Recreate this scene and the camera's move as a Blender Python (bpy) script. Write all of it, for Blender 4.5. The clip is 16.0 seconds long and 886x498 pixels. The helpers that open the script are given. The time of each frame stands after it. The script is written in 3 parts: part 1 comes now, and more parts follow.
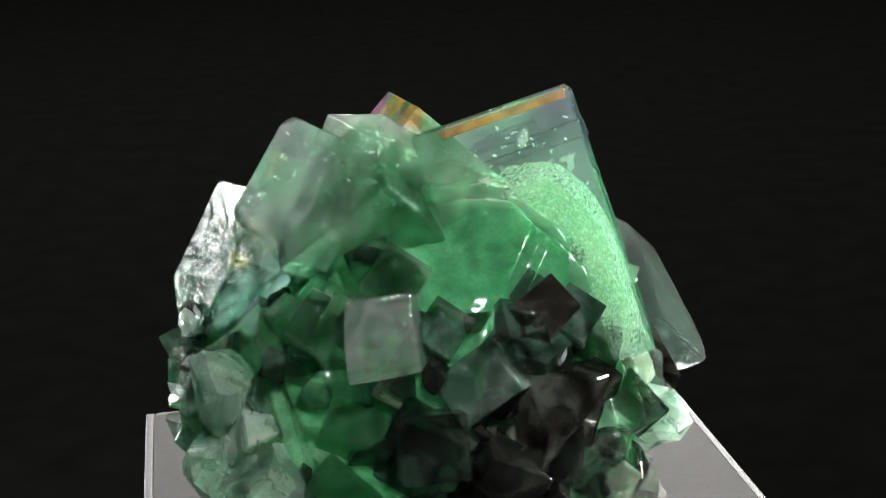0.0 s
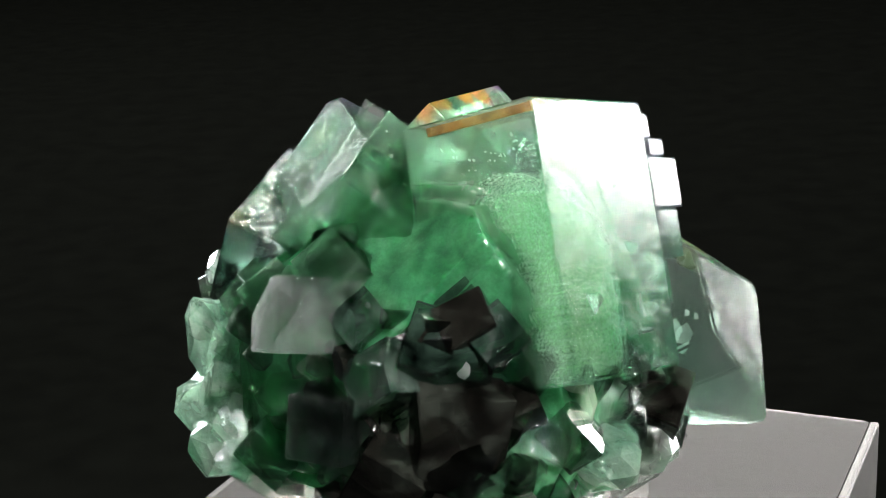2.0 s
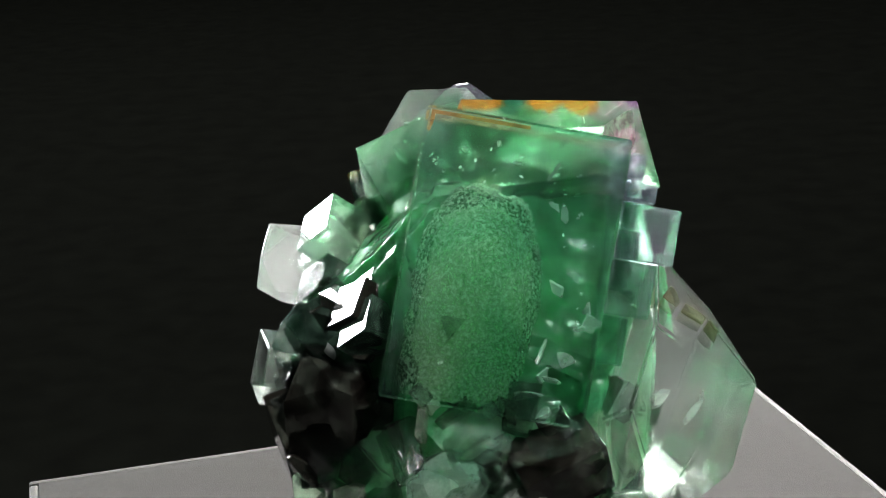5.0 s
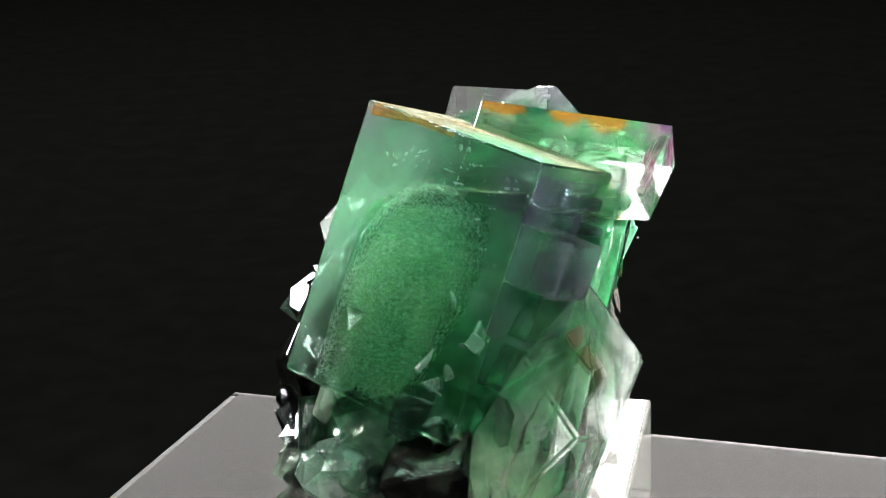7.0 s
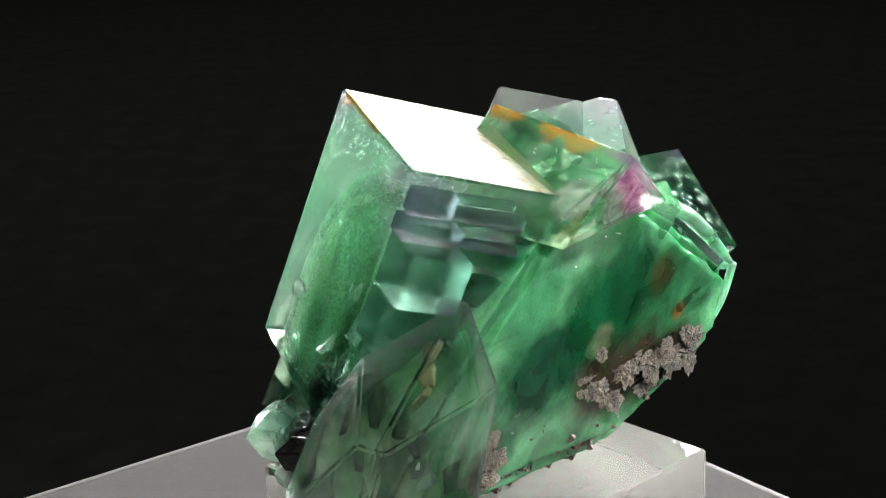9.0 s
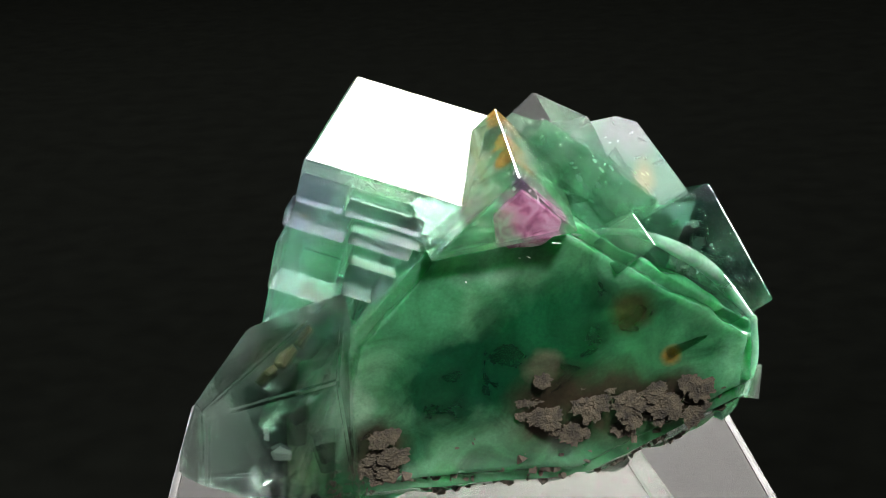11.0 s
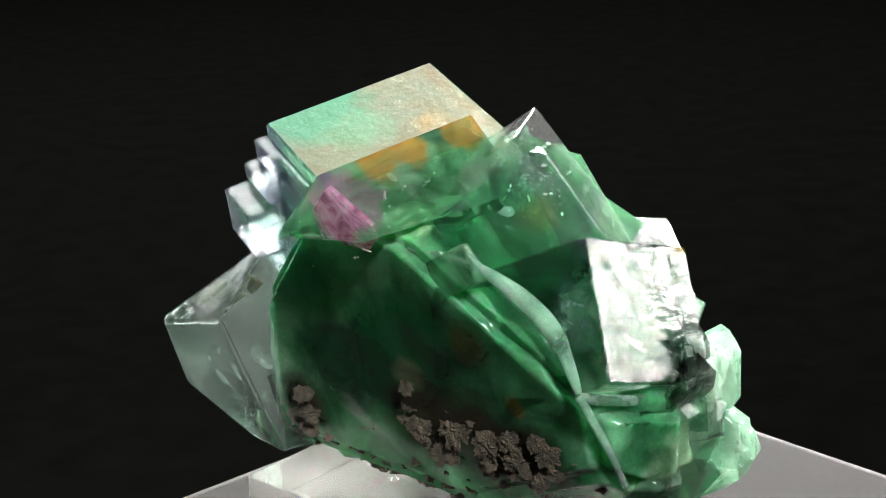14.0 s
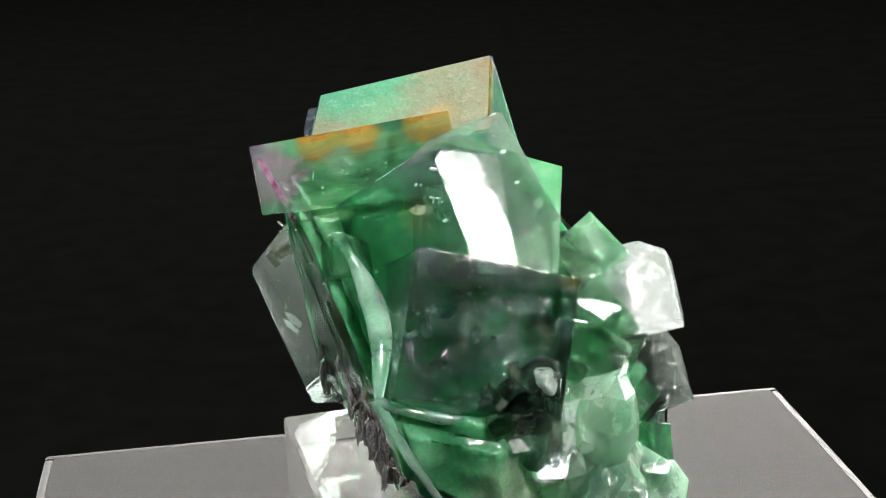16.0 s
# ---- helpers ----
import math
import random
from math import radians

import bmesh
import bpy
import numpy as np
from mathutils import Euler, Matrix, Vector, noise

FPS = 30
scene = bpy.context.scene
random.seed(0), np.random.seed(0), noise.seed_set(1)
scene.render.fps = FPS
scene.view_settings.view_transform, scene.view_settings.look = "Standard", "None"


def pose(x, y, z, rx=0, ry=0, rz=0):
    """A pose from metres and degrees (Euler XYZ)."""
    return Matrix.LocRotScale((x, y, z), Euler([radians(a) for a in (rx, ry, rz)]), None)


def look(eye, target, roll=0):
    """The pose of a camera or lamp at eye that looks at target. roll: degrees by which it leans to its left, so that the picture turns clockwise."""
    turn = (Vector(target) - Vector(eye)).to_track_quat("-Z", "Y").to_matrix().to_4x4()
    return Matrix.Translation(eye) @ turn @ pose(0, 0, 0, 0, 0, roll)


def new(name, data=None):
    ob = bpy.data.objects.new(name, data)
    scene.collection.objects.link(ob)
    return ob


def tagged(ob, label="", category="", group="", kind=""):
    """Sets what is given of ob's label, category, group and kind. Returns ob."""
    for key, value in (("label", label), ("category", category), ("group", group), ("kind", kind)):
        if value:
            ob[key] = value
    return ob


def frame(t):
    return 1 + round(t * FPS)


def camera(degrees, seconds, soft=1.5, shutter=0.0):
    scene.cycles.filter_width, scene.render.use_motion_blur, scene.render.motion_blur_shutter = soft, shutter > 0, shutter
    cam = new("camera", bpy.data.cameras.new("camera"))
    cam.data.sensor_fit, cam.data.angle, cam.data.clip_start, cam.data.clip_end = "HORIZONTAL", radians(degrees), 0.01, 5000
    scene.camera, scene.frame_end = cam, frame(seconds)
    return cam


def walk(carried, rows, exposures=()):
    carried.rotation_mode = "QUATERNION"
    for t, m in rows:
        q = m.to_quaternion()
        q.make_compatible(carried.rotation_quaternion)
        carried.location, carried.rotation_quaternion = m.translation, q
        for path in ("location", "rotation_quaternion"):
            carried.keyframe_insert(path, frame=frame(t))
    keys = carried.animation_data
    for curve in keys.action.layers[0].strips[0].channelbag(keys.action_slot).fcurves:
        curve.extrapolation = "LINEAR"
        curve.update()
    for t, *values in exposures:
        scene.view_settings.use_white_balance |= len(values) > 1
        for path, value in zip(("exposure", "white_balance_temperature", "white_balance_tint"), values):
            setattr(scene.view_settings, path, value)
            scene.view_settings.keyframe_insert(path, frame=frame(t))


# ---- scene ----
# The stone turns on a box before a camera that stands still. 1 mm = MM.
MM = 0.001
BASE_H = 120.0         # height of the grey box
TOP = BASE_H           # its top
BLOCK = 11.8           # thickness of the acrylic block
SEAT = TOP + BLOCK     # height on which the stone rests

cam = camera(31.94, 16.0, soft=0.8)
EYE = Vector((0.0, -0.155, 0.20364))
AIM = Vector((-0.01248, 0.95514, -0.29589))
DIP = Vector((0, 0, -0.0037))      # the camera sinks a little just before the end
ROLL = -2.43
walk(cam, [(0.0, look(EYE, EYE + AIM, ROLL)), (15.0, look(EYE, EYE + AIM, ROLL)), (15.6, look(EYE, EYE + AIM, ROLL)),
           (15.8, look(EYE, EYE + AIM + DIP, ROLL)), (16.0, look(EYE, EYE + AIM + DIP, ROLL))],
     exposures=[(0.0, 0.36), (16.0, 0.36)])


def turn_at(t):
    """Degrees by which the box has turned."""
    return -(16.98 * t + float(np.interp(t, [0, 3, 6, 9, 12, 16], [0, -0.32, 0.09, 0.15, 0.03, 0])))


# ---- light: a dim room, one lamp behind and above, one low at the side, an added overhead fill ----
world = bpy.data.worlds.new("room_air")
world.use_nodes = True
world.node_tree.nodes["Background"].inputs[0].default_value = (0.012, 0.013, 0.012, 1)
world.node_tree.nodes["Background"].inputs[1].default_value = 0.3
scene.world = world


def area_lamp(name, place, target, size, watts, color, spread=50):
    d = bpy.data.lights.new(name, "AREA")
    d.shape, d.size, d.size_y, d.energy, d.color = "RECTANGLE", size[0], size[1], watts, color
    d.spread = radians(spread)
    ob = new(name, d)
    ob.matrix_world = look(place, target)
    return ob


CENTRE = (0, 0, 0.15)
area_lamp("back_lamp", (0.085, 0.40, 0.40), CENTRE, (0.32, 0.20), 0.92, (1.0, 0.97, 0.92), spread=22)
area_lamp("side_lamp", (0.395, 0.225, 0.225), CENTRE, (0.25, 0.24), 0.60, (1.0, 0.98, 0.95), spread=22)
area_lamp("left_lamp", (-0.27, 0.36, 0.22), CENTRE, (0.20, 0.20), 0.16, (0.98, 0.99, 1.0), spread=22)
area_lamp("front_lamp", (0.16, -0.34, 0.52), CENTRE, (0.06, 0.06), 0.075, (1.0, 0.99, 0.97), spread=22)
# Added fill with no known source; brightens the far ground evenly.
area_lamp("overhead_fill", (-0.2, 0.75, 1.30), (0, 0.6, 0), (0.5, 0.5), 14.6, (0.97, 1.0, 0.96), spread=170)


# ---- materials ----
def nodes_of(name):
    m = bpy.data.materials.new(name)
    m.use_nodes = True
    nt = m.node_tree
    bsdf = nt.nodes["Principled BSDF"]
    out = nt.nodes["Material Output"]
    tc = nt.nodes.new("ShaderNodeTexCoord")
    return m, nt, bsdf, out, tc


def noise_node(nt, tc, scale, detail=6, rough=0.6, distort=0.0):
    n = nt.nodes.new("ShaderNodeTexNoise")
    n.inputs["Scale"].default_value, n.inputs["Detail"].default_value = scale, detail
    n.inputs["Roughness"].default_value, n.inputs["Distortion"].default_value = rough, distort
    nt.links.new(tc.outputs["Object"], n.inputs["Vector"])
    return n


def ramp_node(nt, src, stops):
    r = nt.nodes.new("ShaderNodeValToRGB")
    el = r.color_ramp.elements
    while len(el) < len(stops):
        el.new(0.5)
    for e, (p, c) in zip(el, stops):
        e.position, e.color = p, (*c, 1) if len(c) == 3 else c
    nt.links.new(src, r.inputs[0])
    return r


def grey(v):
    return (v, v, v)


def fluorite(name, stops, scale=110, clear=0.6, glow=0.25, see=0.2, rough=(0.01, 0.08), bump=0.06, grain=2600, distort=0.8, spots=(), speck=0.25, crisp=False, deep=0.0, deep_mm=4.0, gloss=0.5, dust=0.0, ior=1.434):
    """Milky to clear fluorite. stops: its colours by a soft noise; clear: the share of light that is refracted; glow:
    scattered through; see: passes straight; spots: colour zones, some of them painted shade, as (place in mm, radius in
    mm, colour, strength); deep: the share that scatters inside, over deep_mm; dust: how far fine grain breaks up what
    passes straight."""
    m, nt, bsdf, out, tc = nodes_of(name)
    link = nt.links.new
    n1 = noise_node(nt, tc, scale, 3, 0.5, distort)
    colour = ramp_node(nt, n1.outputs["Fac"], stops).outputs["Color"]
    n5 = noise_node(nt, tc, 230, 4, 0.6, 0.5)
    for place, radius, tint, strength in spots:
        d = nt.nodes.new("ShaderNodeVectorMath")
        d.operation = "DISTANCE"
        link(tc.outputs["Object"], d.inputs[0])
        d.inputs[1].default_value = at(*place)
        wob = nt.nodes.new("ShaderNodeMath")
        wob.operation = "MULTIPLY_ADD"
        link(n5.outputs["Fac"], wob.inputs[0])
        wob.inputs[1].default_value = radius * MM * (1.8 if crisp else 0.9)
        link(d.outputs["Value"], wob.inputs[2])
        rng = nt.nodes.new("ShaderNodeMapRange")
        rng.inputs["From Min"].default_value, rng.inputs["From Max"].default_value = (radius * MM * 1.72, radius * MM * 2.0) if crisp else (radius * MM * 1.05, radius * MM * 1.65)
        rng.inputs["To Min"].default_value, rng.inputs["To Max"].default_value = strength, 0.0
        link(wob.outputs[0], rng.inputs["Value"])
        mx = nt.nodes.new("ShaderNodeMix")
        mx.data_type = "RGBA"
        link(rng.outputs["Result"], mx.inputs["Factor"])
        link(colour, mx.inputs["A"])
        mx.inputs["B"].default_value = (*tint, 1)
        colour = mx.outputs["Result"]
    n2 = noise_node(nt, tc, grain, 4, 0.7)
    mix = nt.nodes.new("ShaderNodeMix")
    mix.data_type, mix.blend_type = "RGBA", "OVERLAY"
    mix.inputs["Factor"].default_value = speck
    link(colour, mix.inputs["A"])
    g = ramp_node(nt, n2.outputs["Fac"], [(0.3, grey(0.25)), (0.7, grey(0.85))])
    link(g.outputs["Color"], mix.inputs["B"])
    colour = mix.outputs["Result"]
    link(colour, bsdf.inputs["Base Color"])
    n3 = noise_node(nt, tc, 420, 5, 0.65)
    rr = ramp_node(nt, n3.outputs["Fac"], [(0.35, grey(rough[0])), (0.75, grey(rough[1]))])
    link(rr.outputs["Color"], bsdf.inputs["Roughness"])
    n4 = noise_node(nt, tc, 160, 4, 0.5, 1.2)
    cl = ramp_node(nt, n4.outputs["Fac"], [(0.3, grey(max(clear - 0.3, 0))), (0.7, grey(min(clear + 0.25, 1)))])
    link(cl.outputs["Color"], bsdf.inputs["Transmission Weight"])
    bsdf.inputs["IOR"].default_value = ior
    bsdf.inputs["Specular IOR Level"].default_value = gloss
    if deep:
        bsdf.inputs["Subsurface Weight"].default_value = deep
        bsdf.inputs["Subsurface Radius"].default_value = (0.45, 1.0, 0.65)
        bsdf.inputs["Subsurface Scale"].default_value = deep_mm * MM
    b = nt.nodes.new("ShaderNodeBump")
    b.inputs["Strength"].default_value, b.inputs["Distance"].default_value = bump, 0.0006
    link(n3.outputs["Fac"], b.inputs["Height"])
    link(b.outputs["Normal"], bsdf.inputs["Normal"])
    shader = bsdf.outputs[0]
    for kind, share in (("ShaderNodeBsdfTranslucent", glow), ("ShaderNodeBsdfTransparent", see)):
        if share:
            t = nt.nodes.new(kind)
            if kind.endswith("Transparent"):
                pale = nt.nodes.new("ShaderNodeMix")
                pale.data_type = "RGBA"
                pale.inputs["Factor"].default_value = 0.6
                pale.inputs["B"].default_value = (1, 1, 1, 1)
                link(colour, pale.inputs["A"])
                link(pale.outputs["Result"], t.inputs["Color"])
            else:
                link(colour, t.inputs["Color"])
            ms = nt.nodes.new("ShaderNodeMixShader")
            ms.inputs[0].default_value = share
            if dust and kind.endswith("Transparent"):
                gr = ramp_node(nt, n2.outputs["Fac"], [(0.40, grey(min(share + dust * 0.5, 1))), (0.58, grey(max(share - dust, 0)))])
                link(gr.outputs["Color"], ms.inputs[0])
            link(shader, ms.inputs[1])
            link(t.outputs[0], ms.inputs[2])
            shader = ms.outputs[0]
    link(shader, out.inputs[0])
    return m


def at(x, y, z):
    """A place on the stone, in its own space; z counts from the fitted level."""
    return Vector((x, y, z - 3.4)) * MM


GREEN = (0.21, 0.46, 0.28)
DEEP = (0.04, 0.17, 0.10)
PALE = (0.60, 0.78, 0.62)
CLEAR = (0.86, 0.90, 0.87)
VIOLET = (0.58, 0.44, 0.70)
AMBER = (0.62, 0.29, 0.035)
SMOKE = (0.055, 0.06, 0.05)

MAIN_SPOTS = (((10.9, -3.7, 45), 3.5, (0.60, 0.55, 0.68), 0.6), ((13, 15, 38), 5, (0.22, 0.17, 0.34), 0.8), ((14, 8, 36), 4, (0.02, 0.18, 0.12), 0.7), ((0, -3, 40), 4, (0.34, 0.38, 0.40), 0.6),
              ((17, -6, 22), 4, (0.50, 0.60, 0.52), 0.5), ((19, 9, 19), 4, (0.08, 0.20, 0.13), 0.6))
MAIN_STOPS = [(0.25, (0.16, 0.48, 0.33)), (0.5, (0.36, 0.66, 0.50)), (0.75, (0.62, 0.82, 0.72))]
m_main = fluorite("main_fluorite", MAIN_STOPS, clear=1.3, glow=0.10, see=0.30, rough=(0.0, 0.03), bump=0.04, spots=MAIN_SPOTS)
m_side = fluorite("frosted_fluorite", [(0.25, (0.10, 0.43, 0.27)), (0.5, (0.22, 0.57, 0.38)), (0.75, (0.46, 0.74, 0.58))], clear=1.3, glow=0.10, see=0.30, rough=(0.05, 0.24), bump=0.25, spots=MAIN_SPOTS, ior=1.22)
# Paler copy of the main material: one face's lit look put into colour.
m_near = fluorite("lit_frosted_fluorite", [(0.25, (0.34, 0.62, 0.46)), (0.5, (0.50, 0.76, 0.58)), (0.75, (0.72, 0.84, 0.76))], clear=1.2, glow=0.13, see=0.36, rough=(0.0, 0.08), bump=0.05, spots=MAIN_SPOTS[:1] + MAIN_SPOTS[3:4])
m_top = fluorite("cream_coated_fluorite", [(0.3, (0.10, 0.15, 0.08)), (0.5, (0.16, 0.17, 0.105)), (0.68, (0.145, 0.10, 0.042))], scale=85, clear=-0.3, glow=0.2, see=0.22, rough=(0.14, 0.34), bump=0.5, gloss=0.10,
                 spots=(((12, 11, 42), 6.5, (0.05, 0.24, 0.13), 0.9), ((5, 9, 42), 4, (0.10, 0.26, 0.14), 0.7), ((1, 2, 43), 3, (0.34, 0.18, 0.04), 0.7)))
m_core = fluorite("core_fluorite", [(0.3, (0.33, 0.66, 0.42)), (0.5, (0.52, 0.78, 0.53)), (0.7, (0.76, 0.88, 0.68))], scale=60, clear=0.0, glow=0.8, see=0.35, rough=(0.6, 0.8), grain=2600, speck=0.6, dust=0.3)
m_haze = fluorite("core_haze", [(0.3, (0.34, 0.62, 0.44)), (0.5, (0.52, 0.73, 0.56)), (0.7, (0.74, 0.84, 0.70))], scale=60, clear=0.0, glow=0.8, see=0.8, rough=(0.6, 0.8), grain=2600, speck=0.6, dust=0.45)
RUST = (0.05, 0.034, 0.022)
# Dark greens mid-back and pale edges paint in light lost through thick stone.
BODY_SPOTS = (((3, -15, 12), 9, SMOKE, 0.95), ((-24, -8, 10), 9, (0.42, 0.60, 0.38), 0.8), ((20, 17, 10), 7.5, (0.62, 0.74, 0.50), 0.9), ((18, 2, 14), 6, (0.34, 0.48, 0.38), 0.7),
              ((-9, 13.5, 21), 8, (0.005, 0.085, 0.03), 0.95), ((-1, 15.5, 18), 6.5, (0.004, 0.06, 0.025), 0.95), ((-14, 12, 25), 4, (0.01, 0.09, 0.035), 0.85), ((4, 17, 11), 4, (0.008, 0.10, 0.04), 0.9),
              ((-4, 20, 32.5), 5, (0.30, 0.56, 0.39), 0.75), ((2, 18, 27), 4.5, (0.09, 0.36, 0.17), 0.8), ((-18, 12, 31), 4, (0.12, 0.38, 0.20), 0.8), ((12, 19, 15), 5, (0.44, 0.66, 0.48), 0.8),
              ((-29, 5.5, 17), 3.5, (0.22, 0.58, 0.32), 0.8), ((-17.8, 11.3, 24.5), 2.5, (0.07, 0.06, 0.015), 0.8),
              ((-10, 11.5, 13.5), 5, RUST, 0.95), ((-16, 9.5, 13.5), 5, RUST, 0.95), ((-22, 7, 13), 4, RUST, 0.95), ((7.5, 16.2, 11.5), 3.6, RUST, 0.92), ((-9, 12.8, 19), 2, (0.20, 0.20, 0.13), 0.7),
              ((-21.5, 8.6, 18.6), 1.2, (0.45, 0.22, 0.03), 0.8))
m_body = fluorite("body_fluorite", [(0.34, (0.022, 0.15, 0.06)), (0.52, (0.065, 0.26, 0.115)), (0.72, (0.20, 0.44, 0.25))], scale=70, clear=0.5, glow=0.10, see=0.0, rough=(0.02, 0.2), bump=0.10, distort=0.4,
                  deep=0.9, deep_mm=4.0, spots=BODY_SPOTS)
m_violet = fluorite("violet_fluorite", [(0.3, (0.09, 0.30, 0.15)), (0.52, (0.18, 0.44, 0.24)), (0.75, PALE)], scale=120, clear=1.05, glow=0.09, see=0.15, crisp=True, rough=(0.01, 0.08),
                    spots=(((-6.8, 14, 40.8), 2.8, AMBER, 0.9), ((-6.5, 9.5, 41.2), 2.6, AMBER, 0.9), ((-5, 6, 41.8), 2.2, (0.02, 0.14, 0.10), 0.8), ((-5.5, 3, 42), 2.6, AMBER, 0.85),
                           ((-9.3, 18.6, 37.6), 3.8, (0.50, 0.24, 0.42), 0.9), ((-7.8, 20, 40.2), 1.5, (0.16, 0.05, 0.20), 0.8), ((-3, 18, 36), 2.4, (0.55, 0.45, 0.50), 0.8)))
m_clear = fluorite("clear_fluorite", [(0.3, (0.80, 0.83, 0.82)), (0.5, (0.90, 0.91, 0.90)), (0.62, (0.84, 0.82, 0.87)), (0.75, VIOLET)], scale=90, clear=1.35, glow=0.03, see=0.28, rough=(0.0, 0.04), bump=0.03, ior=1.18)
m_green = fluorite("green_fluorite", [(0.3, DEEP), (0.5, GREEN), (0.72, (0.72, 0.90, 0.76))], scale=90, clear=1.25, glow=0.18, see=0.20, rough=(0.01, 0.08))
m_saddle = fluorite("saddle_fluorite", [(0.3, (0.07, 0.36, 0.22)), (0.5, (0.20, 0.52, 0.36)), (0.72, (0.48, 0.68, 0.58))], scale=90, clear=1.35, glow=0.04, see=0.28, rough=(0.0, 0.04), bump=0.03, ior=1.18,
                    spots=(((-18, 2.8, 41.5), 4, (0.60, 0.46, 0.66), 0.7), ((-20, 4, 36), 2.2, (0.75, 0.55, 0.22), 0.7)))
# Clear crystal: the two large dark zones paint the darkness seen through it.
m_end = fluorite("end_fluorite", [(0.3, (0.12, 0.25, 0.19)), (0.5, (0.28, 0.42, 0.36)), (0.75, (0.66, 0.71, 0.71))], scale=80, clear=1.3, glow=0.02, see=0.10, ior=1.24, rough=(0.01, 0.14), bump=0.8,
                 spots=(((-25.5, -5, 26.5), 11.0, (0.006, 0.04, 0.024), 0.97), ((-28, 2.2, 28), 6.0, (0.012, 0.06, 0.04), 0.95), ((-25, 2.5, 35), 2.0, (0.45, 0.30, 0.58), 0.8), ((-22, -11, 31), 1.8, AMBER, 0.8)))
m_knob = fluorite("knob_fluorite", [(0.3, (0.42, 0.58, 0.50)), (0.52, (0.66, 0.76, 0.71)), (0.75, (0.88, 0.90, 0.89))], scale=70, clear=1.5, glow=0.025, see=0.34, rough=(0.0, 0.05), bump=0.1,
                  spots=(((20, 10, 12), 8, (0.14, 0.40, 0.27), 0.8), ((15.5, 21.5, 23.5), 2.6, (0.72, 0.64, 0.46), 0.85)))
m_dark = fluorite("smoky_fluorite", [(0.32, (0.10, 0.115, 0.10)), (0.52, (0.24, 0.26, 0.23)), (0.72, (0.56, 0.62, 0.57))], scale=1.2, clear=1.4, glow=0.02, see=0.15, grain=9, rough=(0.01, 0.05))
m_black = fluorite("smoky_black_fluorite", [(0.32, (0.007, 0.006, 0.005)), (0.52, (0.016, 0.0155, 0.0125)), (0.72, (0.06, 0.068, 0.055))], scale=260, clear=0.7, glow=0.0, see=0.0, rough=(0.0, 0.04), bump=0.05)
m_milk = fluorite("milky_fluorite", [(0.3, (0.44, 0.66, 0.46)), (0.6, (0.68, 0.82, 0.66)), (0.8, (0.86, 0.90, 0.86))], scale=1.2, clear=1.15, glow=0.18, see=0.25, grain=9, rough=(0.01, 0.1))
m_glass = fluorite("glassy_fluorite", [(0.3, (0.62, 0.74, 0.68)), (0.6, CLEAR)], scale=1.2, clear=1.4, glow=0.03, see=0.25, grain=9, rough=(0.0, 0.04))


def plain(name, a, b, scale, rough, bump=0.2, dist=0.0003, metal=0.0, gloss=0.5):
    m, nt, bsdf, out, tc = nodes_of(name)
    n = noise_node(nt, tc, scale, 8, 0.65)
    r = ramp_node(nt, n.outputs["Fac"], [(0.3, a), (0.7, b)])
    nt.links.new(r.outputs["Color"], bsdf.inputs["Base Color"])
    bsdf.inputs["Roughness"].default_value, bsdf.inputs["Metallic"].default_value = rough, metal
    bsdf.inputs["Specular IOR Level"].default_value = gloss
    f = noise_node(nt, tc, scale * 6, 4, 0.6)
    bp = nt.nodes.new("ShaderNodeBump")
    bp.inputs["Strength"].default_value, bp.inputs["Distance"].default_value = bump, dist
    nt.links.new(f.outputs["Fac"], bp.inputs["Height"])
    nt.links.new(bp.outputs["Normal"], bsdf.inputs["Normal"])
    return m


m_box = plain("grey_box_paper", (0.0049, 0.00485, 0.0045), (0.0081, 0.0080, 0.0074), 900, 0.8, gloss=0.12)
# Lighter than the box: the bevel's lit sheen is put into the colour.
m_strip = plain("edge_sheen_paper", (0.011, 0.011, 0.010), (0.022, 0.0215, 0.020), 400, 0.6, gloss=0.15)
m_cloth = plain("black_cloth", (0.0024, 0.0026, 0.0019), (0.0046, 0.005, 0.0038), 60, 1.0, gloss=0.05)
m_wall = plain("dark_wall", (0.004, 0.004, 0.0035), (0.008, 0.008, 0.007), 12, 0.9)
m_lump = fluorite("lump_fluorite", [(0.35, (0.20, 0.44, 0.30)), (0.52, (0.44, 0.64, 0.50)), (0.7, (0.70, 0.78, 0.70))], scale=150, clear=0.95, glow=0.26, see=0.12, rough=(0.02, 0.2), bump=0.5)
m_lip = fluorite("lip_fluorite", [(0.3, (0.18, 0.46, 0.29)), (0.5, (0.36, 0.60, 0.45)), (0.75, (0.66, 0.78, 0.70))], scale=60, clear=0.85, glow=0.08, see=0.12, rough=(0.02, 0.12), bump=0.05, deep=0.6, deep_mm=3.0)
m_amber = fluorite("top_reflection", [(0.3, (0.40, 0.20, 0.03)), (0.6, (0.66, 0.38, 0.10))], scale=300, clear=0.3, glow=0.5, see=0.3, rough=(0.1, 0.4))
m_inky = fluorite("inky_violet_fluorite", [(0.3, (0.14, 0.13, 0.22)), (0.5, (0.30, 0.32, 0.40)), (0.7, (0.52, 0.62, 0.62))], scale=200, clear=1.3, glow=0.06, see=0.34, ior=1.26, rough=(0.0, 0.04), bump=0.05)
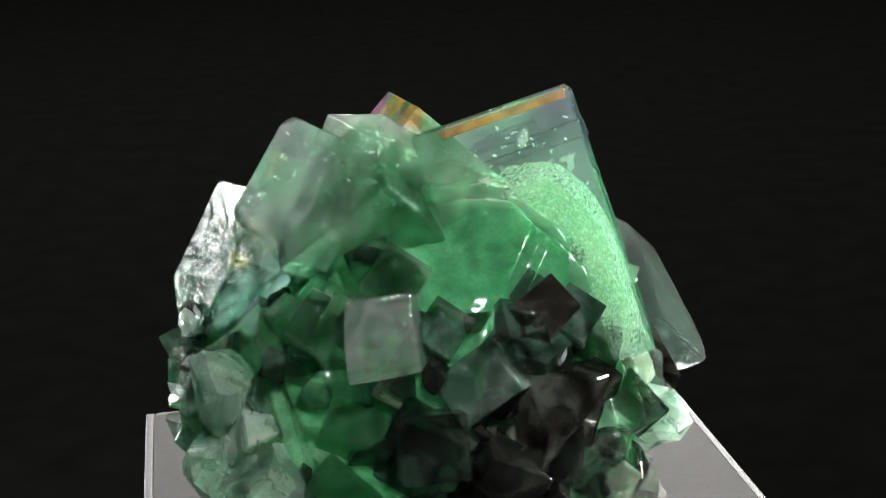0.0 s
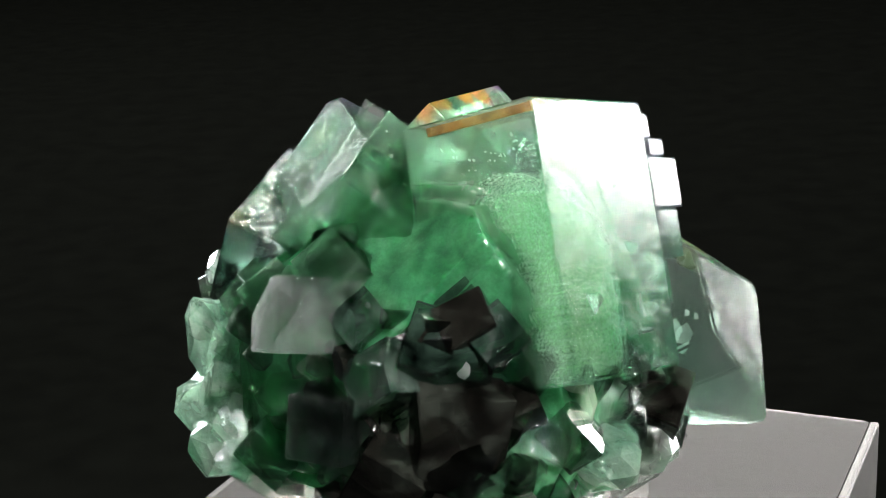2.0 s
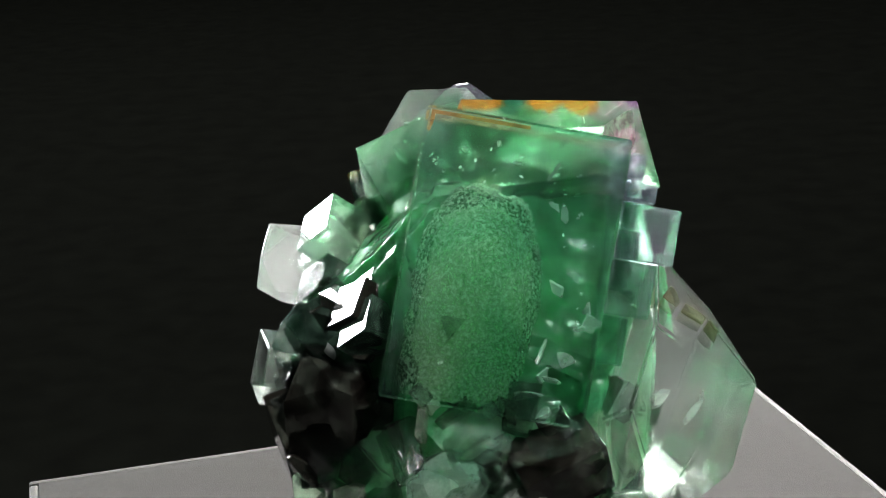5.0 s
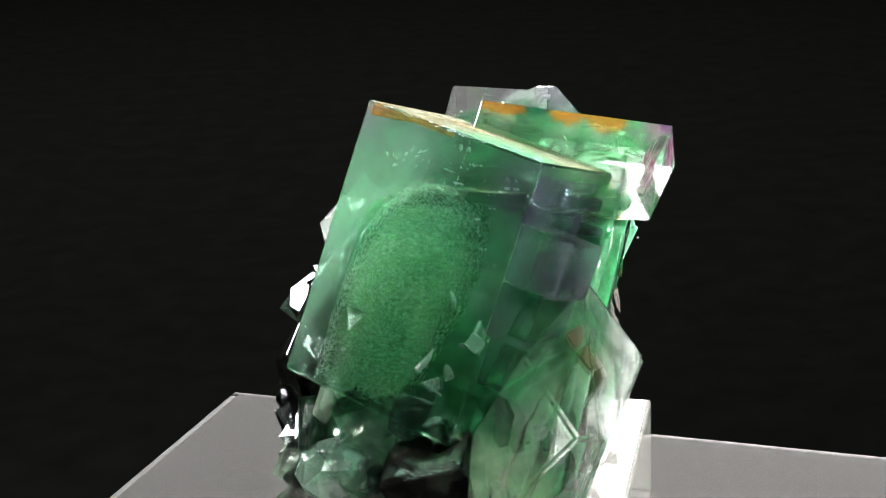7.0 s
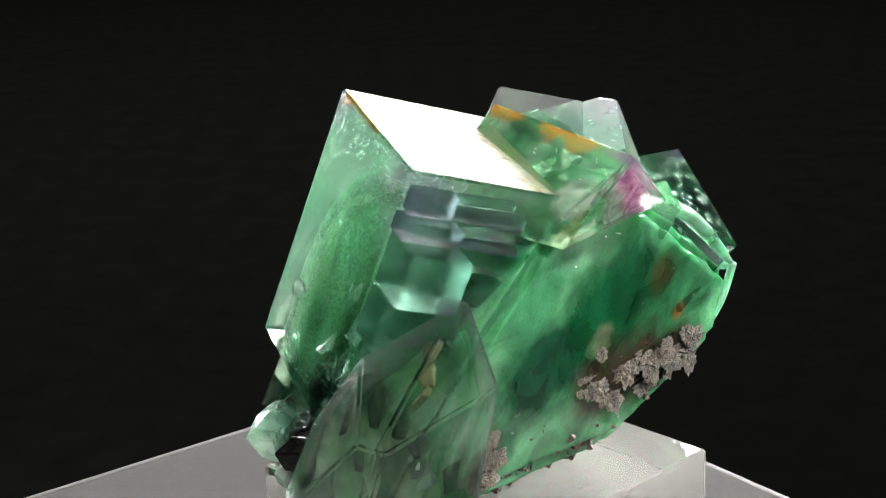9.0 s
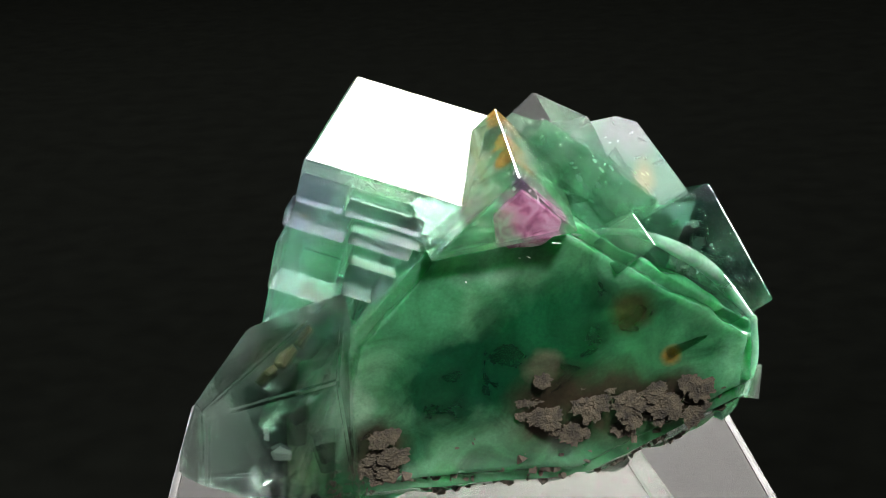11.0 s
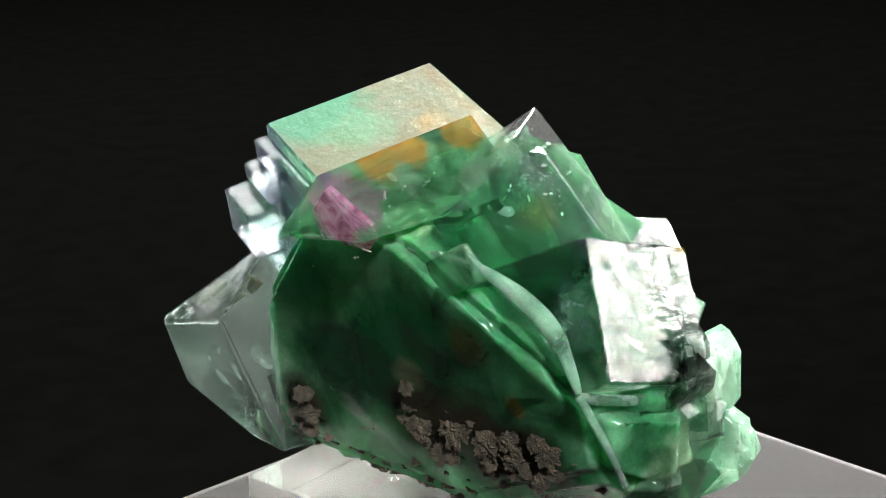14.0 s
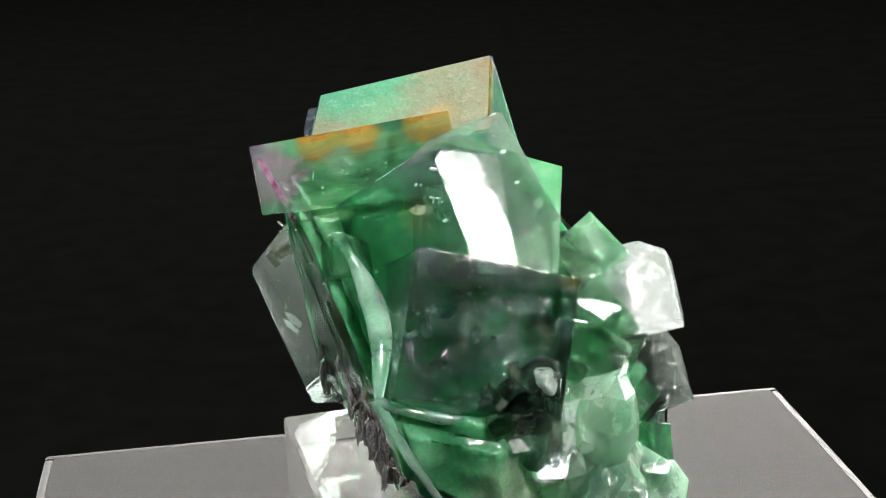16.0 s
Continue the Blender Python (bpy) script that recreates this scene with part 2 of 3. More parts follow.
m_ball = fluorite("pale_clear_fluorite", [(0.3, (0.70, 0.78, 0.74)), (0.55, (0.90, 0.92, 0.91)), (0.75, (0.84, 0.78, 0.88))], scale=220, clear=1.2, glow=0.12, see=0.25, rough=(0.0, 0.08), bump=0.3)
m_frost = fluorite("frosted_break", [(0.3, (0.62, 0.74, 0.66)), (0.6, (0.86, 0.90, 0.86))], scale=300, clear=0.5, glow=0.2, see=0.2, rough=(0.05, 0.4), bump=0.8)
m_step = fluorite("step_fluorite", [(0.3, (0.20, 0.52, 0.40)), (0.5, (0.46, 0.64, 0.60)), (0.7, (0.56, 0.48, 0.64))], scale=130, clear=1.4, glow=0.05, see=0.3, ior=1.26, rough=(0.0, 0.03), bump=0.02)
m_pink = fluorite("pink_violet_fluorite", [(0.36, (0.36, 0.14, 0.25)), (0.48, (0.70, 0.42, 0.55)), (0.60, (0.90, 0.78, 0.83))], scale=620, clear=0.1, glow=0.3, see=0.1, rough=(0.1, 0.4), bump=0.6)
m_smoke = fluorite("smoky_green_fluorite", [(0.3, (0.03, 0.06, 0.045)), (0.55, (0.14, 0.26, 0.19)), (0.75, (0.5, 0.6, 0.54))], scale=200, clear=1.1, glow=0.03, see=0.10, rough=(0.0, 0.04), bump=0.04)
m_green_small = fluorite("green_small_fluorite", [(0.3, DEEP), (0.55, GREEN), (0.8, PALE)], scale=1.2, clear=1.1, glow=0.2, see=0.25, grain=9, rough=(0.01, 0.08))
m_veil = fluorite("crack_veil", [(0.3, (0.7, 0.85, 0.78)), (0.6, (0.95, 0.97, 0.95))], clear=0.6, glow=0.15, see=0.45, rough=(0.0, 0.15))
m_flake = plain("white_flake", (0.7, 0.75, 0.72), (0.9, 0.92, 0.9), 3, 0.25)
m_crust = plain("dark_crust", (0.005, 0.004, 0.0025), (0.09, 0.072, 0.045), 900, 0.75, 0.8, 0.0004)
m_grain = plain("brown_crust", (0.012, 0.009, 0.006), (0.10, 0.078, 0.05), 1.5, 0.7, 0.6)

m_acryl, nt, bsdf, out, tc = nodes_of("clear_acrylic")
bsdf.inputs["Base Color"].default_value = (0.97, 0.96, 0.93, 1)
bsdf.inputs["Transmission Weight"].default_value = 0.94
bsdf.inputs["Roughness"].default_value, bsdf.inputs["IOR"].default_value = 0.03, 1.49


# ---- mesh helpers ----
def link_mesh(name, bm, material, parent=None, label="", smooth=False):
    me = bpy.data.meshes.new(name)
    bmesh.ops.recalc_face_normals(bm, faces=bm.faces)
    bm.to_mesh(me)
    bm.free()
    me.materials.append(material)
    if smooth:
        me.shade_smooth()
    ob = new(name, me)
    ob.parent = parent
    if label:
        tagged(ob, label)
    return ob


def part(name, bm, material, parent, label="", smooth=False):
    return link_mesh(name, bm, material, parent, label, smooth)


def cut(bm, point, normal):
    geom = bm.verts[:] + bm.edges[:] + bm.faces[:]
    r = bmesh.ops.bisect_plane(bm, geom=geom, dist=1e-7, plane_co=point, plane_no=normal, clear_outer=True)
    edges = [e for e in r["geom_cut"] if isinstance(e, bmesh.types.BMEdge)]
    if edges:
        bmesh.ops.edgeloop_fill(bm, edges=edges)


def box_bm(m, size, edge=0.0, segments=1):
    bm = bmesh.new()
    bmesh.ops.create_cube(bm, size=1.0, matrix=m @ Matrix.Diagonal((*size, 1)))
    if edge:
        bmesh.ops.bevel(bm, geom=bm.edges[:], offset=edge, segments=segments, affect="EDGES", profile=0.6)
    return bm


def axes(a, b, inward):
    """Three square axes from two measured edges; the third points to the inward side."""
    x = Vector(a).normalized()
    y = (Vector(b) - x * Vector(b).dot(x)).normalized()
    z = x.cross(y)
    return x, y, z if z.dot(Vector(inward)) > 0 else -z


def cube_bm(corner, a, b, inward, sizes, edge=0.2, cuts=()):
    """A cube crystal that grows from one corner along two edges and inward; cuts are chipped corners as (point, normal) in mm."""
    x, y, z = axes(a, b, inward)
    la, lb, lc = [s * MM for s in sizes]
    c = at(*corner) + x * la / 2 + y * lb / 2 + z * lc / 2
    m = Matrix((x, y, z)).transposed().to_4x4()
    if m.determinant() < 0:
        m = Matrix((x, y, -z)).transposed().to_4x4()
    bm = box_bm(Matrix.Translation(c) @ m, (la, lb, lc))
    for p, n in cuts:
        cut(bm, at(*p), Vector(n).normalized())
    if edge:
        bmesh.ops.bevel(bm, geom=bm.edges[:], offset=edge * MM, segments=1, affect="EDGES")
    return bm


def rough_up(bm, cuts, amount, scale, seed, facet=0.0, smooth_back=1.0):
    """Uneven, fractured relief."""
    bmesh.ops.triangulate(bm, faces=bm.faces[:])
    for _ in range(cuts):
        bmesh.ops.subdivide_edges(bm, edges=[e for e in bm.edges if e.calc_length() > 0.0009], cuts=1, use_grid_fill=True)
        bmesh.ops.triangulate(bm, faces=bm.faces[:])
    bm.normal_update()
    off = Vector((seed * 7.1, seed * 3.3, seed * 1.7))
    moves = []
    for v in bm.verts:
        p = v.co / (scale * MM) + off
        k = noise.noise(p) + 0.5 * noise.noise(p * 2.3) + 0.25 * noise.noise(p * 5.1)
        if facet:
            k = k * (1 - facet) + facet * (noise.cell(p * 1.3) - 0.5)
        moves.append(k * amount * MM * (smooth_back if v.normal.y > 0.35 else 1.0))
    for v, k in zip(bm.verts, moves):
        v.co += v.normal * k


# ---- structure: table, walls, ceiling ----
def room():
    def slab(name, lo, hi, material):
        lo, hi = Vector(lo), Vector(hi)
        bm = box_bm(Matrix.Translation((lo + hi) / 2), hi - lo)
        return tagged(link_mesh(name, bm, material), kind="structure")
    slab("ground", (-1.5, -1.5, -0.03), (1.5, 1.5, 0.0), m_cloth)
    slab("wall_north", (-1.5, 1.5, -0.03), (1.5, 1.55, 1.6), m_wall)
    slab("wall_south", (-1.5, -1.55, -0.03), (1.5, -1.5, 1.6), m_wall)
    slab("wall_east", (1.5, -1.55, -0.03), (1.55, 1.55, 1.6), m_wall)
    slab("wall_west", (-1.55, -1.55, -0.03), (-1.5, 1.55, 1.6), m_wall)
    slab("ceiling", (-1.55, -1.55, 1.6), (1.55, 1.55, 1.65), m_wall)


room()


# ---- the grey box ----
def grey_box():
    yaw = math.atan2(97.5, -17.0) - math.pi / 2
    turn = Matrix.Translation((-0.4 * MM, 1.2 * MM, 0)) @ Matrix.Rotation(yaw, 4, "Z")
    w, d, h = 73.0, 98.5, BASE_H
    box = new("display_box")
    box.empty_display_size = 0.02

    def block(name, size, centre, edge, material, label="", segments=2):
        return part(name, box_bm(turn @ Matrix.Translation(Vector(centre) * MM), Vector(size) * MM, edge * MM, segments), material, box, label)
    block("carton", (w - 1, d - 1, h - 1.2), (0, 0, (h - 1.2) / 2), 0.4, m_box)
    block("top_sheet", (w - 2.4, d - 2.4, 1.15), (0, 0, h - 0.575), 0.1, m_box, "grey textured paper top")
    for sx in (-1, 1):
        block("edge_strip", (1.3, d, h), (sx * (w - 1.3) / 2, 0, h / 2 - 0.03), 0.55, m_strip, "rounded edge with lit sheen in its colour", 3)
    for sy in (-1, 1):
        block("edge_strip", (w - 2.62, 1.3, h), (0, sy * (d - 1.3) / 2, h / 2 - 0.03), 0.55, m_strip, "rounded edge with lit sheen in its colour", 3)
    return tagged(box, "grey paper-covered rectangular box under the acrylic block", "box")


# ---- the acrylic block ----
def acrylic_block():
    yaw = math.atan2(10.0, 33.8)
    m = Matrix.Translation((-1.3 * MM, 0.9 * MM, BLOCK / 2 * MM)) @ Matrix.Rotation(yaw, 4, "Z")
    bm = box_bm(m, (35 * MM, 33.6 * MM, BLOCK * MM - 0.02 * MM), 0.5 * MM, 2)
    ob = link_mesh("acrylic_block", bm, m_acryl)
    ob.location.z = TOP * MM
    ob.visible_shadow = False
    return tagged(ob, "clear acrylic display block on the grey box", "display stand")


# ---- the stone ----
stone = new("fluorite_specimen")
stone.empty_display_size = 0.01
stone.location.z = SEAT * MM
tagged(stone, "green and violet fluorite cluster of cube crystals on acrylic", "mineral")


def stone_body():
    bm = bmesh.new()
    bmesh.ops.create_cube(bm, size=0.12)
    for p, n in (((0.4, 20.6, 32.8), (-.2, .98, -.06)), ((-22, 10.4, 27.5), (-.3, .93, -.22)), ((14, 18, 12), (.4, .9, -.15)), ((19, 5, 8), (.9, -.1, -.35)),
                 ((16.5, 0, 17), (.93, 0, .36)), ((15, 12, 20), (.78, .6, .15)), ((12, -12, 12), (.6, -.75, .28)), ((-5, -18, 12), (-.1, -.98, .2)),
                 ((-20, -14, 12), (-.65, -.75, 0)), ((-30.3, -2, 14), (-.97, .1, -.1)), ((-30, 7.6, 21.4), (-.92, .38, -.05)), ((0, 0, 34.5), (0, 0, 1)),
                 ((-5, -13, 24), (-.1, -.72, .7)), ((-29.3, -1, 19.9), (-.55, -.15, .82)), ((.5, 19.5, 33.6), (.14, .06, .98)), ((-23.5, 7, 29.5), (-.6, .3, .75)),
                 ((0, 0, 3.45), (0, 0, -1)), ((0, -18, 6), (0, -.6, -.8)), ((-27, 0, 8), (-.7, 0, -.7)), ((-1, 16, 8.3), (-.12, .5, -.86)), ((-21, 9, 11), (-.45, .45, -.77)), ((6.3, 19.4, 26.5), (.72, .2, .66))):
        cut(bm, at(*p), Vector(n).normalized())
    bmesh.ops.bevel(bm, geom=bm.edges[:], offset=1.2 * MM, segments=2, affect="EDGES")
    rough_up(bm, 5, 0.8, 6, 1, smooth_back=0.3)
    return part("matrix", bm, m_body, stone, "green fluorite mass", smooth=True)


stone_body()

# main cube
MT, A1, A3 = (10.9, -3.7, 45.1), (1.9, 19.1, -4.2), (8.0, -3.5, -25.6)
main = part("main_cube", cube_bm(MT, A1, A3, (-1, 0, -0.3), (19.8, 28.0, 16.5), 0.25), m_main, stone, "large pale green cube crystal")
x, y, z = axes(A1, A3, (-1, 0, -0.3))
main.data.materials.append(m_top)
main.data.materials.append(m_side)
main.data.materials.append(m_near)
for face in main.data.polygons:
    if face.normal.dot(y) < -0.9:
        face.material_index = 1
    elif face.normal.dot(z) < -0.9:
        face.material_index = 2
    elif face.normal.dot(x) < -0.9:
        face.material_index = 3


def dome(scale, seed):
    """The rounded cloud in the cube: an upright egg of square section."""
    bm = bmesh.new()
    bmesh.ops.create_icosphere(bm, subdivisions=5, radius=1.0)
    centre = Vector(MT) + x * 7.6 + y * 20.6 + z * 8.0
    for v in bm.verts:
        d = v.co.normalized()
        d = d / (abs(d.x) ** 2.6 + abs(d.y) ** 2.6 + abs(d.z) ** 2.6) ** (1 / 2.6)
        k = scale * (1 + 0.05 * noise.noise(d * 2.1 + Vector((seed, 0, 0))) + 0.035 * noise.noise(d * 6 + Vector((0, seed, 0))))
        q = centre + x * d.x * 5.9 * k + y * min(d.y * 12.6 * k, 7.0) + z * d.z * 6.8 * k
        v.co = at(*q)
    return bm


for k, scale in enumerate((1.12, 0.97, 0.82)):
    part("green_core", dome(scale, k), m_haze if k < 1 else m_core, main, "cloudy green core zone", smooth=True)
pit_bm = bmesh.new()
bmesh.ops.create_cone(pit_bm, cap_ends=True, segments=3, radius1=1.5 * MM, radius2=0.2 * MM, depth=1.2 * MM,
                      matrix=Matrix.Translation(at(17.6, -2.9, 25.2)) @ Matrix((x, y, -z)).transposed().to_4x4())
part("etch_pit", pit_bm, m_glass, main, "triangular glassy etch pit")


def step(u, v, w, su, sv, sw, material=m_step):
    c = Vector(MT) + x * u + y * v + z * w
    part("growth_step", cube_bm(c, A1, A3, (-1, 0, -0.3), (su, sv, sw), 0.16), material, main)


# stair of blocks and slabs on the end face
for v, tall, w, wide, proud, mat in ((1.2, 2.5, 0.3, 4.6, 1.6, m_inky), (1.2, 1.0, 5.1, 6.2, 0.9, m_step), (2.4, 1.3, 5.2, 7.4, 1.5, m_inky), (3.9, 1.9, -0.2, 6.0, 3.0, m_inky), (3.9, 0.9, 6.0, 7.6, 2.0, m_step),
                                     (5.0, 0.8, 6.2, 6.0, 2.7, m_inky), (5.9, 5.4, 0.1, 6.3, 5.7, m_step), (5.9, 2.2, 6.6, 7.6, 2.5, m_step), (8.3, 3.0, 6.7, 7.0, 3.2, m_inky), (11.5, 5.2, 0.0, 8.0, 4.2, m_step),
                                     (11.5, 2.4, 8.2, 6.0, 3.0, m_step), (14.1, 2.8, 8.3, 5.4, 3.6, m_step), (16.9, 4.6, 1.2, 7.6, 2.6, m_step)):
    step(19.88, v, w, proud, tall, wide, mat)
# orange reflection of the coated top, built as strips just under two edges
for su, sw, v in ((0.35, 13.0, 0.45), (9.5, 0.2, 0.35)):
    part("amber_reflection", cube_bm(Vector(MT) + x * 0.5 + y * v + z * 0.5, A1, A3, (-1, 0, -0.3), (su, 0.9 if sw > 1 else 0.35, sw), 0.03), m_amber, main, "orange reflection of the top, built as a strip")

CUBES = [(main, (MT, A1, A3, (-1, 0, -0.3), (19.8, 28.0, 16.5)), 18)]


def big_cube(name, corner, a, b, inward, sizes, material, label="", edge=0.12, cuts=(), cracks=8):
    ob = part(name, cube_bm(corner, a, b, inward, sizes, edge, cuts), material, stone, label)
    CUBES.append((ob, (corner, a, b, inward, sizes), cracks))
    return ob


big_cube("violet_cube", (-7.8, 20.3, 40.2), (3.8, -19.3, 2.1), (8.3, -.8, -7.3), (-.65, -.2, -.7), (20.0, 12.0, 9.0), m_violet,
         "green cube with orange ridge and violet corner", cuts=(((.5, 19.5, 32.6), (-.14, -.06, -.98)),), cracks=6)
big_cube("saddle_cube", (-17.6, 2.2, 42.0), (4.2, 9.4, -6.6), (-5.7, -4.4, -7.5), (.76, -.46, -.45), (12.3, 13, 13.5), m_saddle, cuts=(((-17.4, 2.1, 41.2), (-.25, -.1, .96)),), cracks=4)
big_cube("crest_cube", (-7.5, -4.5, 42.9), (-9, 10.5, -1.9), (-.39, -.45, -.85), (1, .5, -.5), (9.2, 12, 8), m_clear, cuts=(((-7.6, -5.0, 42.4), (.3, -.5, .8)),), cracks=3)
big_cube("end_cube", (-25.3, 3.1, 35.0), (3.1, -14.9, -4.7), (-6.3, 2.2, -11.4), (1, 0, -.3), (15.4, 13.4, 12), m_end, edge=0.22, cracks=14)
big_cube("front_cube", (-7.0, -10.4, 37), (-10.6, 1.0, -8.0), (5.9, 4.5, -9.2), (0, 1, -.2), (14, 12, 12), m_green)

# one frosted face of the saddle cube; a lamp's flash put into its pale colour
saddle = bpy.data.objects["saddle_cube"]
saddle.data.materials.append(m_ball)
for face in saddle.data.polygons:
    if face.normal.dot(Vector((-4.2, -9.4, 6.6)).normalized()) > 0.95:
        face.material_index = 1

violet = bpy.data.objects["violet_cube"]
PX, PY, PZ = axes((8.3, -.8, -7.3), (-4.6, -4.1, -5.4), (.19, -.98, .1))
patch_corner = Vector((-7.8, 20.3, 40.2)) + PX * .9 + PY * 1.4 - PZ * .12
patch = cube_bm(patch_corner, PX, PY, PZ, (5.4, 6.4, .5), 0,
                cuts=((patch_corner + PX * 4.4 + PY * 1, PX - PY * .8), (patch_corner + PX * 4.2 + PY * 5.4, PX + PY * .9), (patch_corner + PX * .6 + PY * 5.8, PY - PX * .7)))
rough_up(patch, 3, 0.12, 0.8, 9)
part("violet_patch", patch, m_pink, violet, "flaky pink violet patch")


def solid_bm(planes, edge):
    """A faceted solid between planes given as (point in mm, normal)."""
    bm = bmesh.new()
    bmesh.ops.create_cube(bm, size=0.12)
    for p, n in planes:
        cut(bm, at(*p), Vector(n).normalized())
    bmesh.ops.bevel(bm, geom=bm.edges[:], offset=edge * MM, segments=2, affect="EDGES")
    return bm


KNOB = [((25.4, 20, 17), (.946, -.02, .32)), ((22.6, 22.3, 19.9), (.845, -.09, .52)), ((22, 22.3, 20.4), (.45, .35, .82)), ((23.7, 22.4, 15), (.86, .5, 0)), ((22.5, 23.6, 13), (.46, .87, -.2)), ((4.6, 21.4, 17.2), (-.2, .92, -.335)), ((4.6, 21.4, 25.7), (.07, .77, .64)),
        ((11.8, 17.2, 26.2), (0, -.9, .45)), ((23, 23.4, 10.8), (.25, .45, -.86)), ((18, 15, 6.4), (.1, 0, -1)), ((9, 15, 15), (-1, 0, 0)), ((20, 12, 15), (.3, -.95, 0))]
knob = part("knob_crystal", solid_bm(KNOB, 0.3), m_knob, stone, "clear knob crystal")
CUBES.append((knob, ((14, 16, 22), (1, 0, -.4), (0, 1, 0), (0, 0, -1), (7, 7, 10)), 3))


def rim(name, spine, widths, material, label, thick=0.7):
    """A smooth glassy lip along a line, lens-shaped across."""
    bm = bmesh.new()
    pts = [Vector(p) for p in spine]
    rings, steps = [], 8
    for i in range((len(pts) - 1) * steps + 1):
        f = i / steps
        k = min(int(f), len(pts) - 2)
        f -= k
        p0, p1, p2, p3 = pts[max(k - 1, 0)], pts[k], pts[k + 1], pts[min(k + 2, len(pts) - 1)]
        q = 0.5 * (2 * p1 + (p2 - p0) * f + (2 * p0 - 5 * p1 + 4 * p2 - p3) * f * f + (3 * p1 - p0 - 3 * p2 + p3) * f ** 3)
        along = (p2 - p1).normalized()
        w = widths[k] * (1 - f) + widths[k + 1] * f
        out = Vector((-.93, -.3, .25))
        out = (out - along * out.dot(along)).normalized()
        side = along.cross(out)
        rings.append([bm.verts.new(at(*(q + side * math.cos(a) * w + out * math.sin(a) * w * thick))) for a in [6.2832 * j / 12 for j in range(12)]])
    for r0, r1 in zip(rings, rings[1:]):
        for j in range(12):
            bm.faces.new((r0[j], r0[(j + 1) % 12], r1[(j + 1) % 12], r1[j]))
    bm.faces.new(rings[0])
    bm.faces.new(rings[-1])
    return part(name, bm, material, stone, label, smooth=True)


rim("pale_rim", ((-12, 13.6, 32.8), (-17.6, 10.2, 32.0), (-22.6, 7.8, 29.2), (-26, 6.8, 26.4), (-29.4, 7.0, 22.2)), (0.25, 0.4, 1.2, 1.1, 0.4), m_lip, "pale smooth glassy rim")
rim("pale_rim", ((-29.6, 7.2, 22.2), (-30, 4.6, 17), (-29.3, 1.6, 11.5)), (0.5, 0.5, 0.3), m_lip, "pale smooth glassy rim")
rim("pale_rim", ((-29.6, 7.2, 22.0), (-29.6, 3, 20.6), (-29.2, -1, 19.6), (-28, -5, 18)), (0.5, 0.5, 0.6, 0.4), m_lip, "pale smooth glassy rim")
for q, k in (((-6.9, -13, 32.3), 5.0), ((1.1, -8.2, 29.7), 4.6), ((6.5, -9.5, 28.0), 4.0), ((10.5, -10, 26.5), 4.4), ((-2.5, -14, 27), 4.5), ((-14.5, -13, 28), 5.0), ((4, -13, 25), 4.2)):
    big_cube("pointed_cube", q, (.75 + .05 * k, -.25, -.65), (-.6, -.45 - .04 * k, -.6), (0, 1, -.4), (k, k * 1.1, k), m_green if k > 4.55 else m_smoke, cracks=1, edge=0.1)
# front small cubes
part("small_cube", cube_bm((-11.7, -20, 28.4), (6.5, -.5, .8), (1.5, -2, -7), (0, 1, 0), (6.5, 7.5, 10), 0.15, cuts=(((-9, -20.5, 28.6), (.35, -.5, .8)), ((-12, -19, 25), (-.8, -.4, .5)), ((-7, -21.5, 22.5), (.5, -.8, -.2)))), m_ball, stone)
part("small_cube", cube_bm((-6.5, -22, 17.6), (6, 1, 0), (.5, -1.5, -6), (0, 1, 0), (6.5, 6.5, 8.5), 0.2), m_glass, stone)



# ---- druse of small cubes over the broken sides ----
def small_meshes():
    made = []
    for k in range(14):
        bm = bmesh.new()
        bmesh.ops.create_cube(bm, size=1.0)
        bmesh.ops.scale(bm, vec=(random.uniform(.7, 1.3), random.uniform(.6, 1.2), (random.uniform(.8, 1.3), random.uniform(.2, .4))[k % 3 == 2]), verts=bm.verts)
        for _ in range(random.choice((1, 2, 2, 3, 4))):
            n = Vector([random.choice((-1, 1)) * random.uniform(.3, 1) for _ in range(3)]).normalized()
            cut(bm, n * random.uniform(.30, .60), n)
        bmesh.ops.bevel(bm, geom=bm.edges[:], offset=0.022, segments=1, affect="EDGES")
        bmesh.ops.recalc_face_normals(bm, faces=bm.faces)
        me = bpy.data.meshes.new("small_cube")
        bm.to_mesh(me)
        bm.free()
        me.materials.append(m_dark)
        made.append(me)
    return made


SMALL = small_meshes()


def druse(count, inside, sizes, materials, sink=0.38, name="small_cube"):
    """Small cubes on the faces of the green mass for which inside(place in mm, normal) holds."""
    body = bpy.data.objects["matrix"].data
    spots = []
    for f in body.polygons:
        c = f.center / MM + Vector((0, 0, 3.4))
        if inside(c, f.normal):
            spots.append((f.center.copy(), f.normal.copy(), f.area))
    if not spots:
        return
    picks = random.choices(spots, weights=[q[2] for q in spots], k=count)
    for c, n, _ in picks:
        s = random.uniform(*sizes) * random.choice((0.6, 0.9, 1.0, 1.2)) * MM
        turn = Euler([random.uniform(0, 6.28) for _ in range(3)]).to_matrix().to_4x4()
        ob = new(name, random.choice(SMALL))
        ob.parent = stone
        ob.matrix_basis = Matrix.Translation(c + n * s * (0.5 - sink) * random.uniform(.4, 1.2)) @ turn @ Matrix.Diagonal((s, s, s, 1))
        ob.material_slots[0].link = "OBJECT"
        ob.material_slots[0].material = random.choice(materials)


druse(80, lambda p, n: n.y < -0.3 and -7 < p.x < 14 and 4 < p.z < 24, (1.2, 3.4), (m_dark, m_black, m_glass, m_dark, m_glass))
